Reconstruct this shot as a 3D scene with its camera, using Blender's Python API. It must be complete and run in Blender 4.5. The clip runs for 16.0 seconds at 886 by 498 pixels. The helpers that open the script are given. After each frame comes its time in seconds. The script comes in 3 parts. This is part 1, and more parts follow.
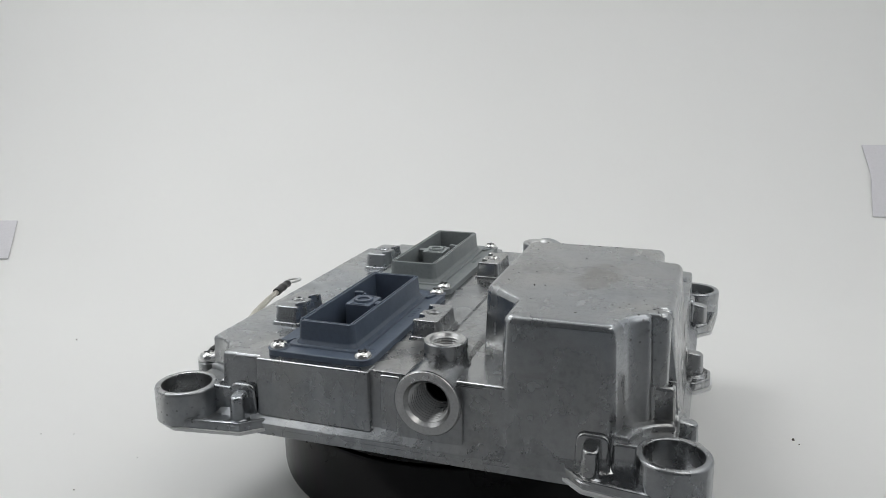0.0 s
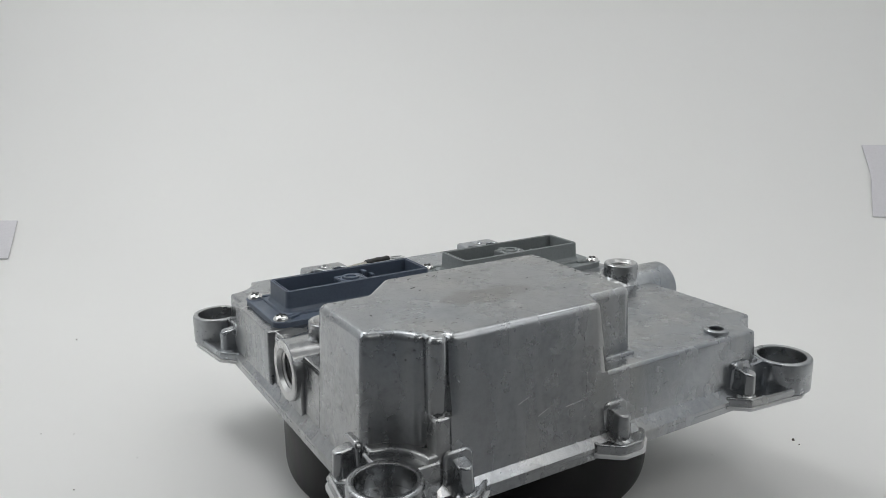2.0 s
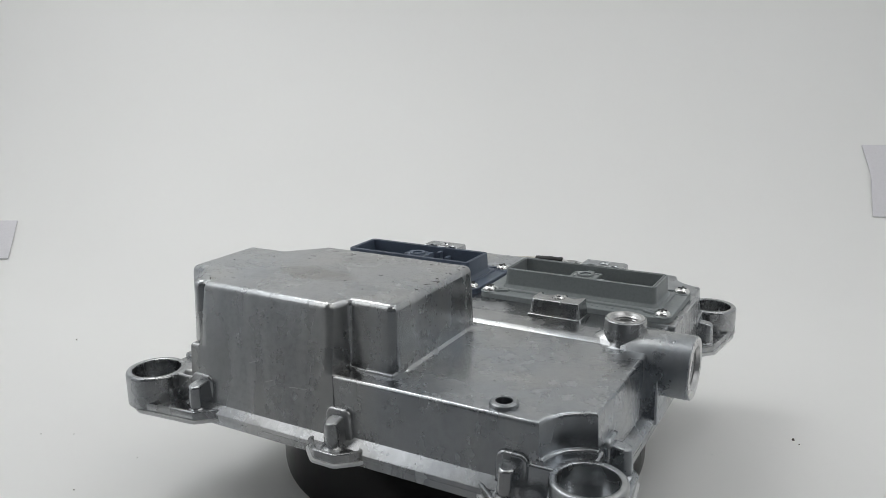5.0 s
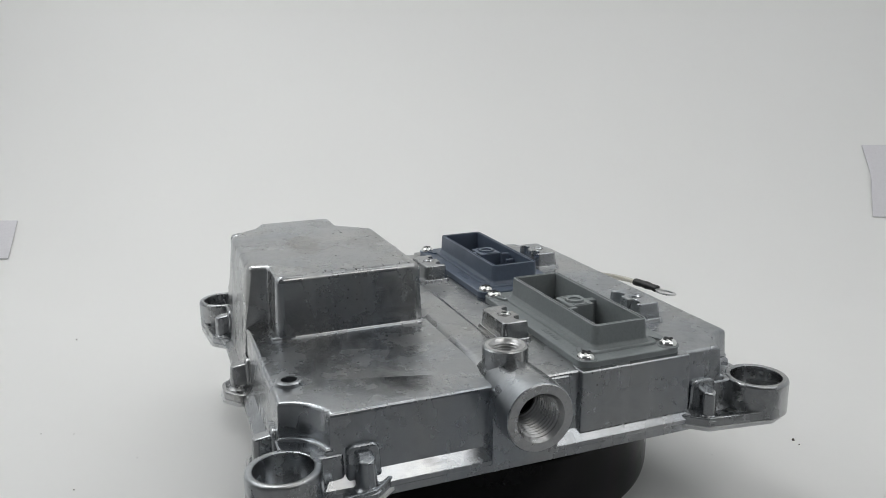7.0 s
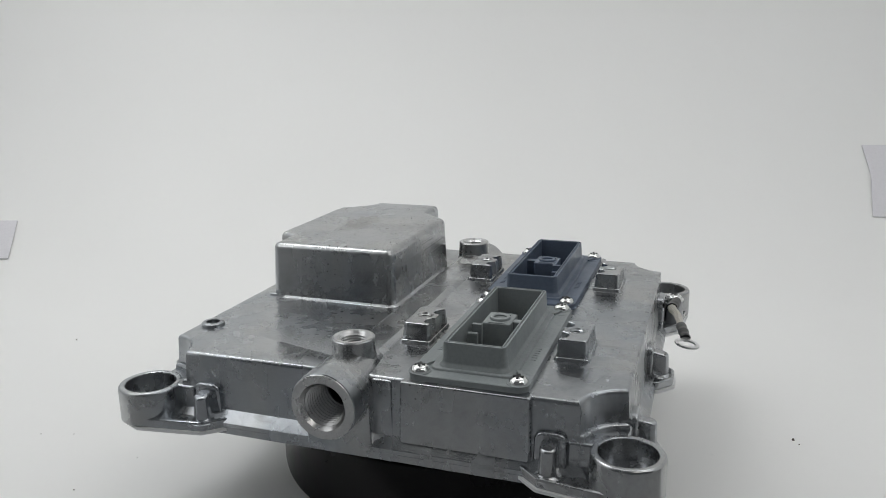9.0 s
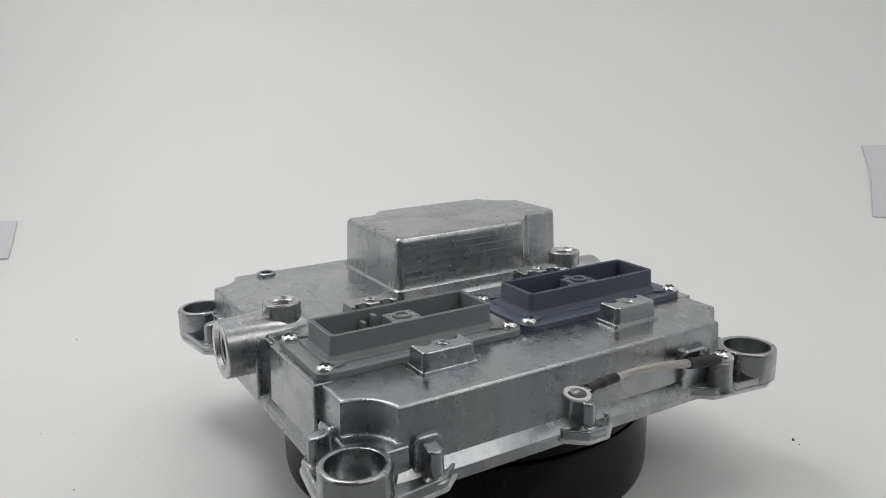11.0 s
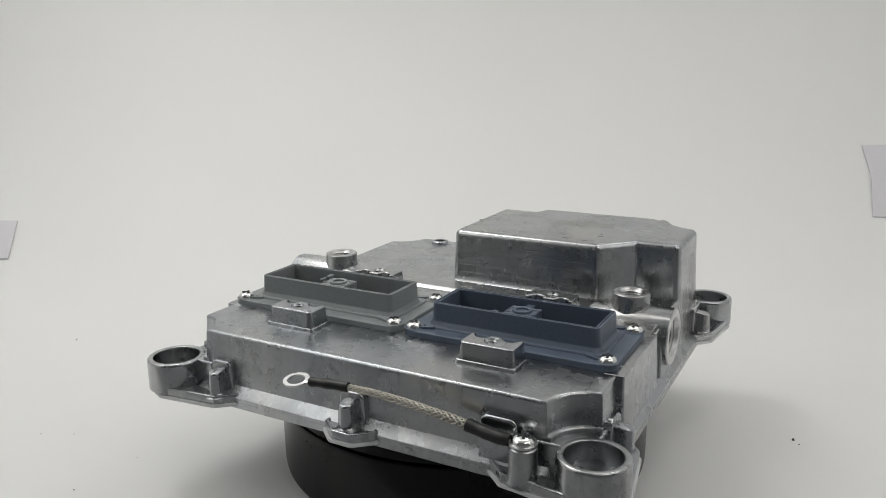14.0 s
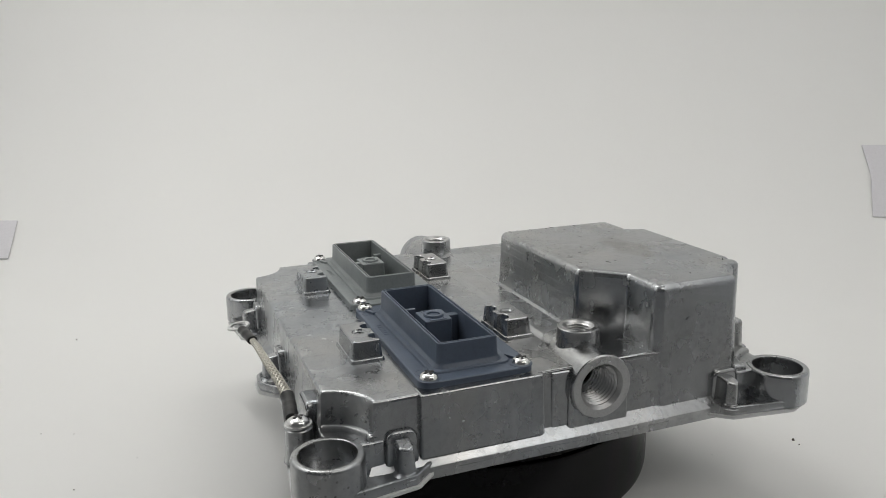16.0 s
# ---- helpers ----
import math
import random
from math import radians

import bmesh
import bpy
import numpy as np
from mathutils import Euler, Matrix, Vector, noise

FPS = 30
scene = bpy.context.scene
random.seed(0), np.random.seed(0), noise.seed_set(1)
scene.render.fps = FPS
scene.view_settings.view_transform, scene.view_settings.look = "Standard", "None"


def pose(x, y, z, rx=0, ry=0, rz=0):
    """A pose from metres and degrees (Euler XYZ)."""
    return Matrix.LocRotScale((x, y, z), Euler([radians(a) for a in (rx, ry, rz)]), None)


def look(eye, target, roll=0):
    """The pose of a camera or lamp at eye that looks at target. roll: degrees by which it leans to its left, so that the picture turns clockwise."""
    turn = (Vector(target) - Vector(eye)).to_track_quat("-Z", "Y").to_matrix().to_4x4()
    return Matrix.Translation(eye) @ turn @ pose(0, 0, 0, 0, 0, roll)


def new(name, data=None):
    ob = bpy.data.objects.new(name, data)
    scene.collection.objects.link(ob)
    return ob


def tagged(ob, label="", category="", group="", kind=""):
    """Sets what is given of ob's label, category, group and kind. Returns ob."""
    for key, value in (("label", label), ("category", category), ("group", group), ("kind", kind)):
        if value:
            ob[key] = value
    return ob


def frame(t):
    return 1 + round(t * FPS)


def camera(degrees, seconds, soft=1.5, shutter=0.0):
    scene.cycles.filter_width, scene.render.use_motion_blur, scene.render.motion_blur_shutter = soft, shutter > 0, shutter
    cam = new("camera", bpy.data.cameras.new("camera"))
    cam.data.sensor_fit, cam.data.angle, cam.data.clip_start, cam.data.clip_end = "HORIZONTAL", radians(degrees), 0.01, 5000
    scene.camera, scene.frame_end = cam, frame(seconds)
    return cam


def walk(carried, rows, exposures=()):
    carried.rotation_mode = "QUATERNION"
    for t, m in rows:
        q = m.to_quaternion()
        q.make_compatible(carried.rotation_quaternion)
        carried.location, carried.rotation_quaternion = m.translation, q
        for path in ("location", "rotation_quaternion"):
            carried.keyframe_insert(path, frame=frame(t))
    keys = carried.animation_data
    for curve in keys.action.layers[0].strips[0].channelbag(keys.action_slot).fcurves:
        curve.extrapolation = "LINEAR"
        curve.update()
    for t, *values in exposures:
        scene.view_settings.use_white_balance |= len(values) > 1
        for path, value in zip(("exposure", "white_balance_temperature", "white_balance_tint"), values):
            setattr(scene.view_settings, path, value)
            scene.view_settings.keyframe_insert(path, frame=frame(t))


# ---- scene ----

# ---------------------------------------------------------------- camera
# Millimetres of the plan are counted from the turntable's axis; FLOOR is the eye's height over the sheet.
FLOOR = 0.2120
YAW, PITCH, ROLL = -1.508, -14.265, -0.82
SPIN_START, SPIN_RATE = 71.986, -19.970      # degrees, degrees a second

cam = camera(59.2, 16.0, soft=0.9)
eye = Vector((0.0, -0.4, FLOOR))
ahead = Vector((math.sin(radians(YAW)) * math.cos(radians(PITCH)), math.cos(radians(YAW)) * math.cos(radians(PITCH)), math.sin(radians(PITCH))))
stand = look(eye, eye + ahead, ROLL)
walk(cam, [(0.0, stand), (16.0, stand)], exposures=[(0.0, 0.03, 6590, 9.6), (1.5, -0.03, 6590, 9.6), (9.0, -0.01, 6590, 9.6), (12.0, -0.03, 6730, 10), (16.0, -0.03, 6850, 10)])

# ---------------------------------------------------------------- light
world = bpy.data.worlds.new("room")
scene.world = world
world.use_nodes = True
world.node_tree.nodes["Background"].inputs["Color"].default_value = (0.9, 0.95, 1.0, 1)
world.node_tree.nodes["Background"].inputs["Strength"].default_value = 0.10


def area_lamp(name, at, target, sx, sy, watts, colour):
    data = bpy.data.lights.new(name, "AREA")
    data.shape, data.size, data.size_y, data.energy, data.color = "RECTANGLE", sx, sy, watts, colour
    ob = new(name, data)
    ob.matrix_world = look(at, target)
    return tagged(ob, "unseen white lamp lighting the photo tent", "lamp", kind="structure")


area_lamp("lamp_front", (0.40, -0.50, 0.88), (-0.15, 0.25, 0.0), 0.60, 0.30, 1.25, (1.0, 0.985, 0.96))
area_lamp("lamp_roof", (0.0, 0.04, 0.93), (0.0, 0.06, 0.0), 0.90, 0.12, 0.50, (1.0, 0.99, 0.97))
area_lamp("lamp_left", (-0.525, -0.08, 0.46), (0.0, -0.04, 0.34), 0.50, 0.55, 1.05, (0.96, 0.98, 1.0))
area_lamp("lamp_right", (0.525, -0.24, 0.50), (0.0, -0.10, 0.38), 0.40, 0.50, 0.65, (0.96, 0.98, 1.0))
# two added fills that brighten the sweep's outer sides, no known source
area_lamp("fill_back_left", (-0.38, 0.27, 0.92), (-0.43, 0.36, 0.0), 0.28, 0.46, 2.1, (0.97, 0.99, 1.0))
area_lamp("fill_back_right", (0.38, 0.24, 0.92), (0.43, 0.34, 0.0), 0.28, 0.44, 0.73, (0.97, 0.99, 1.0))


# ---------------------------------------------------------------- materials
def material(name, colour, rough, metal=0.0, grain=0.0, grain_scale=400.0, stain=0.0, stain_scale=25.0, bump=0.0, bump_scale=900.0, dark=None, rough_var=0.1, stretch=(1, 1, 1), ior=1.5):
    m = bpy.data.materials.new(name)
    m.use_nodes = True
    n, l = m.node_tree.nodes, m.node_tree.links
    b = n["Principled BSDF"]
    b.inputs["Metallic"].default_value = metal
    b.inputs["IOR"].default_value = ior
    co = n.new("ShaderNodeTexCoord")
    mp = n.new("ShaderNodeMapping")
    mp.inputs["Scale"].default_value = stretch
    l.new(co.outputs["Object"], mp.inputs["Vector"])

    def field(scale, detail, rough_=0.6):
        t = n.new("ShaderNodeTexNoise")
        t.inputs["Scale"].default_value, t.inputs["Detail"].default_value, t.inputs["Roughness"].default_value = scale, detail, rough_
        l.new(mp.outputs["Vector"], t.inputs["Vector"])
        return t.outputs["Fac"]

    dark = dark or tuple(c * 0.45 for c in colour)
    fine, broad = field(grain_scale, 4), field(stain_scale, 5, 0.65)
    mix = n.new("ShaderNodeMix")
    mix.data_type = "RGBA"
    mix.inputs["A"].default_value, mix.inputs["B"].default_value = (*colour, 1), (*dark, 1)
    r1 = n.new("ShaderNodeMapRange")
    r1.inputs["From Min"].default_value, r1.inputs["From Max"].default_value, r1.inputs["To Max"].default_value = 0.42, 0.78, stain
    l.new(broad, r1.inputs["Value"])
    r2 = n.new("ShaderNodeMapRange")
    r2.inputs["From Min"].default_value, r2.inputs["From Max"].default_value, r2.inputs["To Max"].default_value = 0.45, 0.75, grain
    l.new(fine, r2.inputs["Value"])
    add = n.new("ShaderNodeMath")
    add.operation, add.use_clamp = "ADD", True
    l.new(r1.outputs["Result"], add.inputs[0])
    l.new(r2.outputs["Result"], add.inputs[1])
    l.new(add.outputs[0], mix.inputs["Factor"])
    l.new(mix.outputs["Result"], b.inputs["Base Color"])
    rr = n.new("ShaderNodeMapRange")
    rr.inputs["From Min"].default_value, rr.inputs["From Max"].default_value = 0.3, 0.7
    rr.inputs["To Min"].default_value, rr.inputs["To Max"].default_value = max(0.03, rough - rough_var), rough + rough_var
    l.new(broad, rr.inputs["Value"])
    l.new(rr.outputs["Result"], b.inputs["Roughness"])
    if bump:
        bp = n.new("ShaderNodeBump")
        bp.inputs["Strength"].default_value, bp.inputs["Distance"].default_value = bump, 0.0004
        l.new(field(bump_scale, 3), bp.inputs["Height"])
        l.new(bp.outputs["Normal"], b.inputs["Normal"])
    return m


SMUDGE = (0.0295, 0.1156, -0.0640)


def cast_metal():
    m = material("cast_aluminium", (0.43, 0.437, 0.445), 0.27, 1.0, grain=0.34, grain_scale=380, stain=0.42, stain_scale=38, bump=0.085, bump_scale=260, rough_var=0.10)
    n, l = m.node_tree.nodes, m.node_tree.links
    b = n["Principled BSDF"]
    base = b.inputs["Base Color"].links[0].from_socket
    co = n.new("ShaderNodeTexCoord").outputs["Object"]

    def over(under, fac, colour):
        mix = n.new("ShaderNodeMix")
        mix.data_type = "RGBA"
        mix.inputs["B"].default_value = (*colour, 1)
        l.new(under, mix.inputs["A"])
        l.new(fac, mix.inputs["Factor"])
        return mix.outputs["Result"]

    def ramp(value, lo, hi, top):
        r = n.new("ShaderNodeMapRange")
        r.inputs["From Min"].default_value, r.inputs["From Max"].default_value, r.inputs["To Max"].default_value = lo, hi, top
        l.new(value, r.inputs["Value"])
        return r.outputs["Result"]

    def cloud(scale, detail, stretch=(1, 1, 1)):
        mp = n.new("ShaderNodeMapping")
        mp.inputs["Scale"].default_value = stretch
        l.new(co, mp.inputs["Vector"])
        t = n.new("ShaderNodeTexNoise")
        t.inputs["Scale"].default_value, t.inputs["Detail"].default_value = scale, detail
        l.new(mp.outputs["Vector"], t.inputs["Vector"])
        return t.outputs["Fac"]

    c = over(base, ramp(cloud(11, 5), 0.4, 0.7, 0.6), (0.38, 0.415, 0.455))       # broad bluish tint
    c = over(c, ramp(cloud(30, 6, (1, 1, 0.3)), 0.48, 0.72, 0.34), (0.56, 0.535, 0.49))   # warm tint in patches
    pits = n.new("ShaderNodeTexVoronoi")
    pits.inputs["Scale"].default_value = 330
    drawn = n.new("ShaderNodeMapping")
    drawn.inputs["Scale"].default_value = (0.55, 1, 1)
    l.new(co, drawn.inputs["Vector"])
    l.new(drawn.outputs["Vector"], pits.inputs["Vector"])
    spot = ramp(pits.outputs["Distance"], 0.21, 0.11, 1.0)
    where = ramp(cloud(18, 2), 0.60, 0.70, 0.7)
    mul = n.new("ShaderNodeMath")
    mul.operation = "MULTIPLY"
    l.new(spot, mul.inputs[0])
    l.new(where, mul.inputs[1])
    c = over(c, mul.outputs[0], (0.10, 0.095, 0.09))                             # casting pits
    scuff = ramp(cloud(120, 3, (1, 0.22, 1)), 0.66, 0.74, 0.5)
    patchy = ramp(cloud(16, 2), 0.5, 0.6, 1.0)
    mul2 = n.new("ShaderNodeMath")
    mul2.operation = "MULTIPLY"
    l.new(scuff, mul2.inputs[0])
    l.new(patchy, mul2.inputs[1])
    c = over(c, mul2.outputs[0], (0.13, 0.13, 0.13))                             # dark rub marks
    streak = cloud(150, 3, (1, 1, 0.05))
    c = over(c, ramp(streak, 0.48, 0.72, 0.22), (0.60, 0.61, 0.61))              # upright draw marks
    spot = n.new("ShaderNodeVectorMath")
    spot.operation = "DISTANCE"
    wob = n.new("ShaderNodeMapping")
    wob.inputs["Location"].default_value, wob.inputs["Scale"].default_value = SMUDGE, (0.75, 1.5, 1)
    l.new(co, wob.inputs["Vector"])
    l.new(wob.outputs["Vector"], spot.inputs[0])
    ragged = n.new("ShaderNodeMath")
    ragged.operation, ragged.inputs[1].default_value = "MULTIPLY_ADD", 0.022
    l.new(cloud(70, 4), ragged.inputs[0])
    l.new(spot.outputs["Value"], ragged.inputs[2])
    c = over(c, ramp(ragged.outputs[0], 0.0275, 0.0225, 0.45), (0.25, 0.235, 0.21))    # brownish handling smudge on the lid
    l.new(c, b.inputs["Base Color"])
    rough = b.inputs["Roughness"].links[0].from_socket
    vary = n.new("ShaderNodeMath")
    vary.operation, vary.inputs[1].default_value = "MULTIPLY_ADD", 0.16
    l.new(streak, vary.inputs[0])
    low = n.new("ShaderNodeMath")
    low.operation, low.inputs[1].default_value = "SUBTRACT", 0.08
    l.new(rough, low.inputs[0])
    l.new(low.outputs[0], vary.inputs[2])
    l.new(vary.outputs[0], b.inputs["Roughness"])
    return m


CAST = cast_metal()
MACHINED = material("machined_aluminium", (0.60, 0.60, 0.60), 0.32, 1.0, grain=0.25, grain_scale=900, stain=0.12, stain_scale=60, bump=0.05, bump_scale=1500)
CHROME = material("zinc_plated_steel", (0.80, 0.80, 0.79), 0.14, 1.0, stain=0.1, rough_var=0.05)
GREY_PLASTIC = material("grey_green_plastic", (0.235, 0.258, 0.262), 0.42, grain=0.25, grain_scale=700, stain=0.15, stain_scale=40, bump=0.06, bump_scale=1400)
BLUE_PLASTIC = material("blue_grey_plastic", (0.094, 0.121, 0.168), 0.42, grain=0.25, grain_scale=700, stain=0.15, stain_scale=40, bump=0.06, bump_scale=1400)
BLACK_GLOSS = material("black_glossy_plastic", (0.005, 0.005, 0.006), 0.24, stain=0.3, rough_var=0.06, ior=1.28)
BLACK_SLEEVE = material("black_shrink_tube", (0.012, 0.012, 0.012), 0.4, bump=0.2, bump_scale=500)
PIN = material("brass_pin", (0.55, 0.42, 0.20), 0.3, 1.0, stain=0.2)
DARK_SCUFF = material("dark_scuffed_metal", (0.10, 0.10, 0.10), 0.5, 0.6, grain=0.3)
# near-black for sunk places: the shade of depth is put into the colour
DARK_RECESS = material("dark_recess", (0.012, 0.013, 0.015), 0.5, grain=0.3)
WHITE_PAPER = material("white_sweep_paper", (0.80, 0.80, 0.79), 0.6, grain=0.04, grain_scale=200, stain=0.05, stain_scale=6, bump=0.03, bump_scale=300, dark=(0.70, 0.69, 0.67))
FABRIC = material("white_tent_fabric", (0.80, 0.81, 0.82), 0.8, grain=0.06, grain_scale=500, stain=0.06, stain_scale=8, bump=0.1, bump_scale=700, dark=(0.66, 0.66, 0.67))
FLAP = material("pale_grey_flap", (0.66, 0.65, 0.68), 0.8, grain=0.1, grain_scale=400, bump=0.1)
GASKET = material("white_gasket", (0.75, 0.76, 0.76), 0.5, stain=0.1, dark=(0.6, 0.6, 0.6))
BRAID = material("tinned_copper_braid", (0.56, 0.54, 0.49), 0.36, 1.0, grain=0.3, grain_scale=900, dark=(0.4, 0.34, 0.24))
STEEL = material("dull_tin_terminal", (0.74, 0.74, 0.74), 0.3, 1.0, stain=0.15)
TABLE = material("dark_table_top", (0.34, 0.36, 0.38), 0.5, grain=0.3, grain_scale=60, stain=0.3, stain_scale=5, bump=0.05)
BOARD = material("unseen_grey_board", (0.345, 0.35, 0.355), 0.5, grain=0.3, grain_scale=120, stain=0.3, stain_scale=12, stretch=(1, 6, 1))
CRUMB = material("dark_crumb", (0.12, 0.10, 0.09), 0.8)


# ---------------------------------------------------------------- building helpers (millimetres in, metres out)
def part(name, bm, mat, parent=None, label="", smooth=35.0):
    bmesh.ops.remove_doubles(bm, verts=bm.verts, dist=1e-4)
    bmesh.ops.recalc_face_normals(bm, faces=bm.faces)
    bmesh.ops.scale(bm, vec=(0.001, 0.001, 0.001), verts=bm.verts)
    me = bpy.data.meshes.new(name)
    bm.to_mesh(me)
    bm.free()
    me.materials.append(mat)
    for p in me.polygons:
        p.use_smooth = True
    me.set_sharp_from_angle(angle=radians(smooth))
    ob = new(name, me)
    flat = ob.modifiers.new("even_normals", "WEIGHTED_NORMAL")
    flat.keep_sharp = True
    if parent:
        ob.parent = parent
    if label:
        tagged(ob, label)
    return ob


def ccw(pts):
    a = sum(p[0] * q[1] - q[0] * p[1] for p, q in zip(pts, pts[1:] + pts[:1]))
    return list(pts) if a > 0 else list(reversed(pts))


def rounded(pts, radius, steps=4):
    """Polygon with its corners rounded; a point may carry its own radius as a third number."""
    out, k = [], len(pts)
    for i in range(k):
        p, a, b = Vector(pts[i][:2]), Vector(pts[i - 1][:2]), Vector(pts[(i + 1) % k][:2])
        r = pts[i][2] if len(pts[i]) > 2 else radius
        u, v = (a - p), (b - p)
        lu, lv = u.length, v.length
        if r <= 0 or lu < 1e-6 or lv < 1e-6:
            out.append(tuple(p))
            continue
        u.normalize(), v.normalize()
        half = math.acos(max(-1, min(1, u.dot(v)))) / 2
        if half > math.pi / 2 - 0.05:
            out.append(tuple(p))
            continue
        t = min(r / math.tan(half), 0.48 * lu, 0.48 * lv)
        reach = t * math.tan(half)
        c = p + (u + v).normalized() * (reach / math.sin(half))
        d0, d1 = p + u * t - c, p + v * t - c
        a0, turn = math.atan2(d0.y, d0.x), math.atan2(d0.x * d1.y - d0.y * d1.x, d0.dot(d1))
        for j in range(steps + 1):
            g = a0 + turn * j / steps
            out.append((c.x + reach * math.cos(g), c.y + reach * math.sin(g)))
    return out


def offset(pts, d):
    out, k = [], len(pts)
    for i in range(k):
        p, a, b = Vector(pts[i]), Vector(pts[i - 1]), Vector(pts[(i + 1) % k])
        e1, e2 = (p - a).normalized(), (b - p).normalized()
        n1, n2 = Vector((e1.y, -e1.x)), Vector((e2.y, -e2.x))
        m = n1 + n2
        m = m / max(m.dot(m) / 2, 0.5)
        out.append((p.x + m.x * d, p.y + m.y * d))
    return out


def loft(bm, pts, layers, bottom=True, top=True):
    """Rings of one polygon, offset outwards layer by layer: (z, offset)."""
    pts = ccw(pts)
    rings = [[bm.verts.new((x, y, z)) for x, y in offset(pts, d)] for z, d in layers]
    k = len(pts)
    for lo, hi in zip(rings, rings[1:]):
        for i in range(k):
            bm.faces.new((lo[i], lo[(i + 1) % k], hi[(i + 1) % k], hi[i]))
    if bottom:
        bm.faces.new(list(reversed(rings[0])))
    if top:
        bm.faces.new(rings[-1])
    return bm


def block(bm, pts, z0, z1, draft=0.0, r=1.0):
    """An upright casting: drafted sides and a rounded top edge."""
    rim = [(z1 - r * (1 - math.sin(a)), -r * (1 - math.cos(a))) for a in (0.0, 0.4, 0.8, 1.2, math.pi / 2)]
    return loft(bm, pts, [(z0, draft)] + rim + [(z1, -r - 0.08)])


def rect(x0, x1, y0, y1, r=1.0, steps=4):
    return rounded([(x0, y0), (x1, y0), (x1, y1), (x0, y1)], r, steps)


def circle(cx, cy, r, n=40):
    return [(cx + r * math.cos(2 * math.pi * i / n), cy + r * math.sin(2 * math.pi * i / n)) for i in range(n)]


def lathe(bm, profile, place, n=48, closed=False):
    """Profile of (radius, height) turned about the z of place."""
    rings = []
    for r, h in profile:
        if r < 1e-6:
            rings.append([bm.verts.new(place @ Vector((0, 0, h)))] * n)
        else:
            rings.append([bm.verts.new(place @ Vector((r * math.cos(2 * math.pi * i / n), r * math.sin(2 * math.pi * i / n), h))) for i in range(n)])
    pairs = list(zip(rings, rings[1:])) + ([(rings[-1], rings[0])] if closed else [])
    for lo, hi in pairs:
        for i in range(n):
            vs = []
            for v in (lo[i], lo[(i + 1) % n], hi[(i + 1) % n], hi[i]):
                if v not in vs:
                    vs.append(v)
            if len(vs) > 2:
                bm.faces.new(vs)
    return bm


def tube(bm, path, radius, n=10, flat=1.0):
    rings, side = [], None
    for i, p in enumerate(path):
        d = (path[min(i + 1, len(path) - 1)] - path[max(i - 1, 0)]).normalized()
        s = d.cross(Vector((0, 0, 1))).normalized()
        u = s.cross(d)
        r = radius[i] if isinstance(radius, list) else radius
        rings.append([bm.verts.new(p + s * (r * math.cos(2 * math.pi * j / n)) + u * (r * flat * math.sin(2 * math.pi * j / n))) for j in range(n)])
    for a, b in zip(rings, rings[1:]):
        for j in range(n):
            bm.faces.new((a[j], a[(j + 1) % n], b[(j + 1) % n], b[j]))
    bm.faces.new(list(reversed(rings[0])))
    bm.faces.new(rings[-1])
    return bm


def cut(ob, bm):
    """Takes the closed form bm (millimetres) out of ob's mesh."""
    tool = part("cutter", bm, CAST)
    mod = ob.modifiers.new("cut", "BOOLEAN")
    mod.operation, mod.object, mod.solver = "DIFFERENCE", tool, "EXACT"
    even = ob.modifiers.get("even_normals")
    if even:
        ob.modifiers.remove(even)
    bpy.context.view_layer.update()
    me = bpy.data.meshes.new_from_object(ob.evaluated_get(bpy.context.evaluated_depsgraph_get()))
    ob.modifiers.remove(mod)
    ob.data = me
    even = ob.modifiers.new("even_normals", "WEIGHTED_NORMAL")
    even.keep_sharp = True
    bpy.data.objects.remove(tool)


def at(x, y, z):
    return Matrix.Translation((x, y, z))


# ---------------------------------------------------------------- the photo tent
def sweep_sheet():
    bm = bmesh.new()
    prof = [(-0.125, 0.0), (0.0, 0.0), (0.15, 0.0)]
    r, y0 = 0.34, 0.20
    prof += [(y0 + r * math.sin(a), r - r * math.cos(a)) for a in [radians(5 * i) for i in range(18)]]
    prof += [(y0 + r, r + 0.03), (y0 + r, 0.6), (y0 + r, 0.95)]
    half = SHEET
    rows = [[bm.verts.new((1000 * x, 1000 * y, 1000 * z)) for y, z in prof] for x in (-half, 0.0, half)]
    for a, b in zip(rows, rows[1:]):
        for i in range(len(prof) - 1):
            bm.faces.new((a[i], b[i], b[i + 1], a[i + 1]))
    bmesh.ops.solidify(bm, geom=bm.faces[:], thickness=1.0)
    ob = part("floor", bm, WHITE_PAPER)
    return tagged(ob, "white paper sweep curving up behind the turntable", "backdrop", kind="structure")


SHEET = 0.5335
sheet = sweep_sheet()


def slab(name, x0, x1, y0, y1, z0, z1, mat, label, category="wall"):
    bm = bmesh.new()
    loft(bm, [(x0, y0), (x1, y0), (x1, y1), (x0, y1)], [(z0, 0), (z1, 0)])
    return tagged(part(name, bm, mat), label, category, kind="structure")


def patch(pts, label):
    bm = bmesh.new()
    front = [bm.verts.new((x, y - 1.0, z + 1.2)) for x, y, z in pts]
    rear = [bm.verts.new((x, y - 0.6, z + 0.7)) for x, y, z in pts]
    bm.faces.new(front)
    bm.faces.new(rear[::-1])
    for i in range(len(pts)):
        bm.faces.new((front[i], front[i - 1], rear[i - 1], rear[i]))
    return tagged(part("fabric_flap", bm, FLAP), label, "flap")


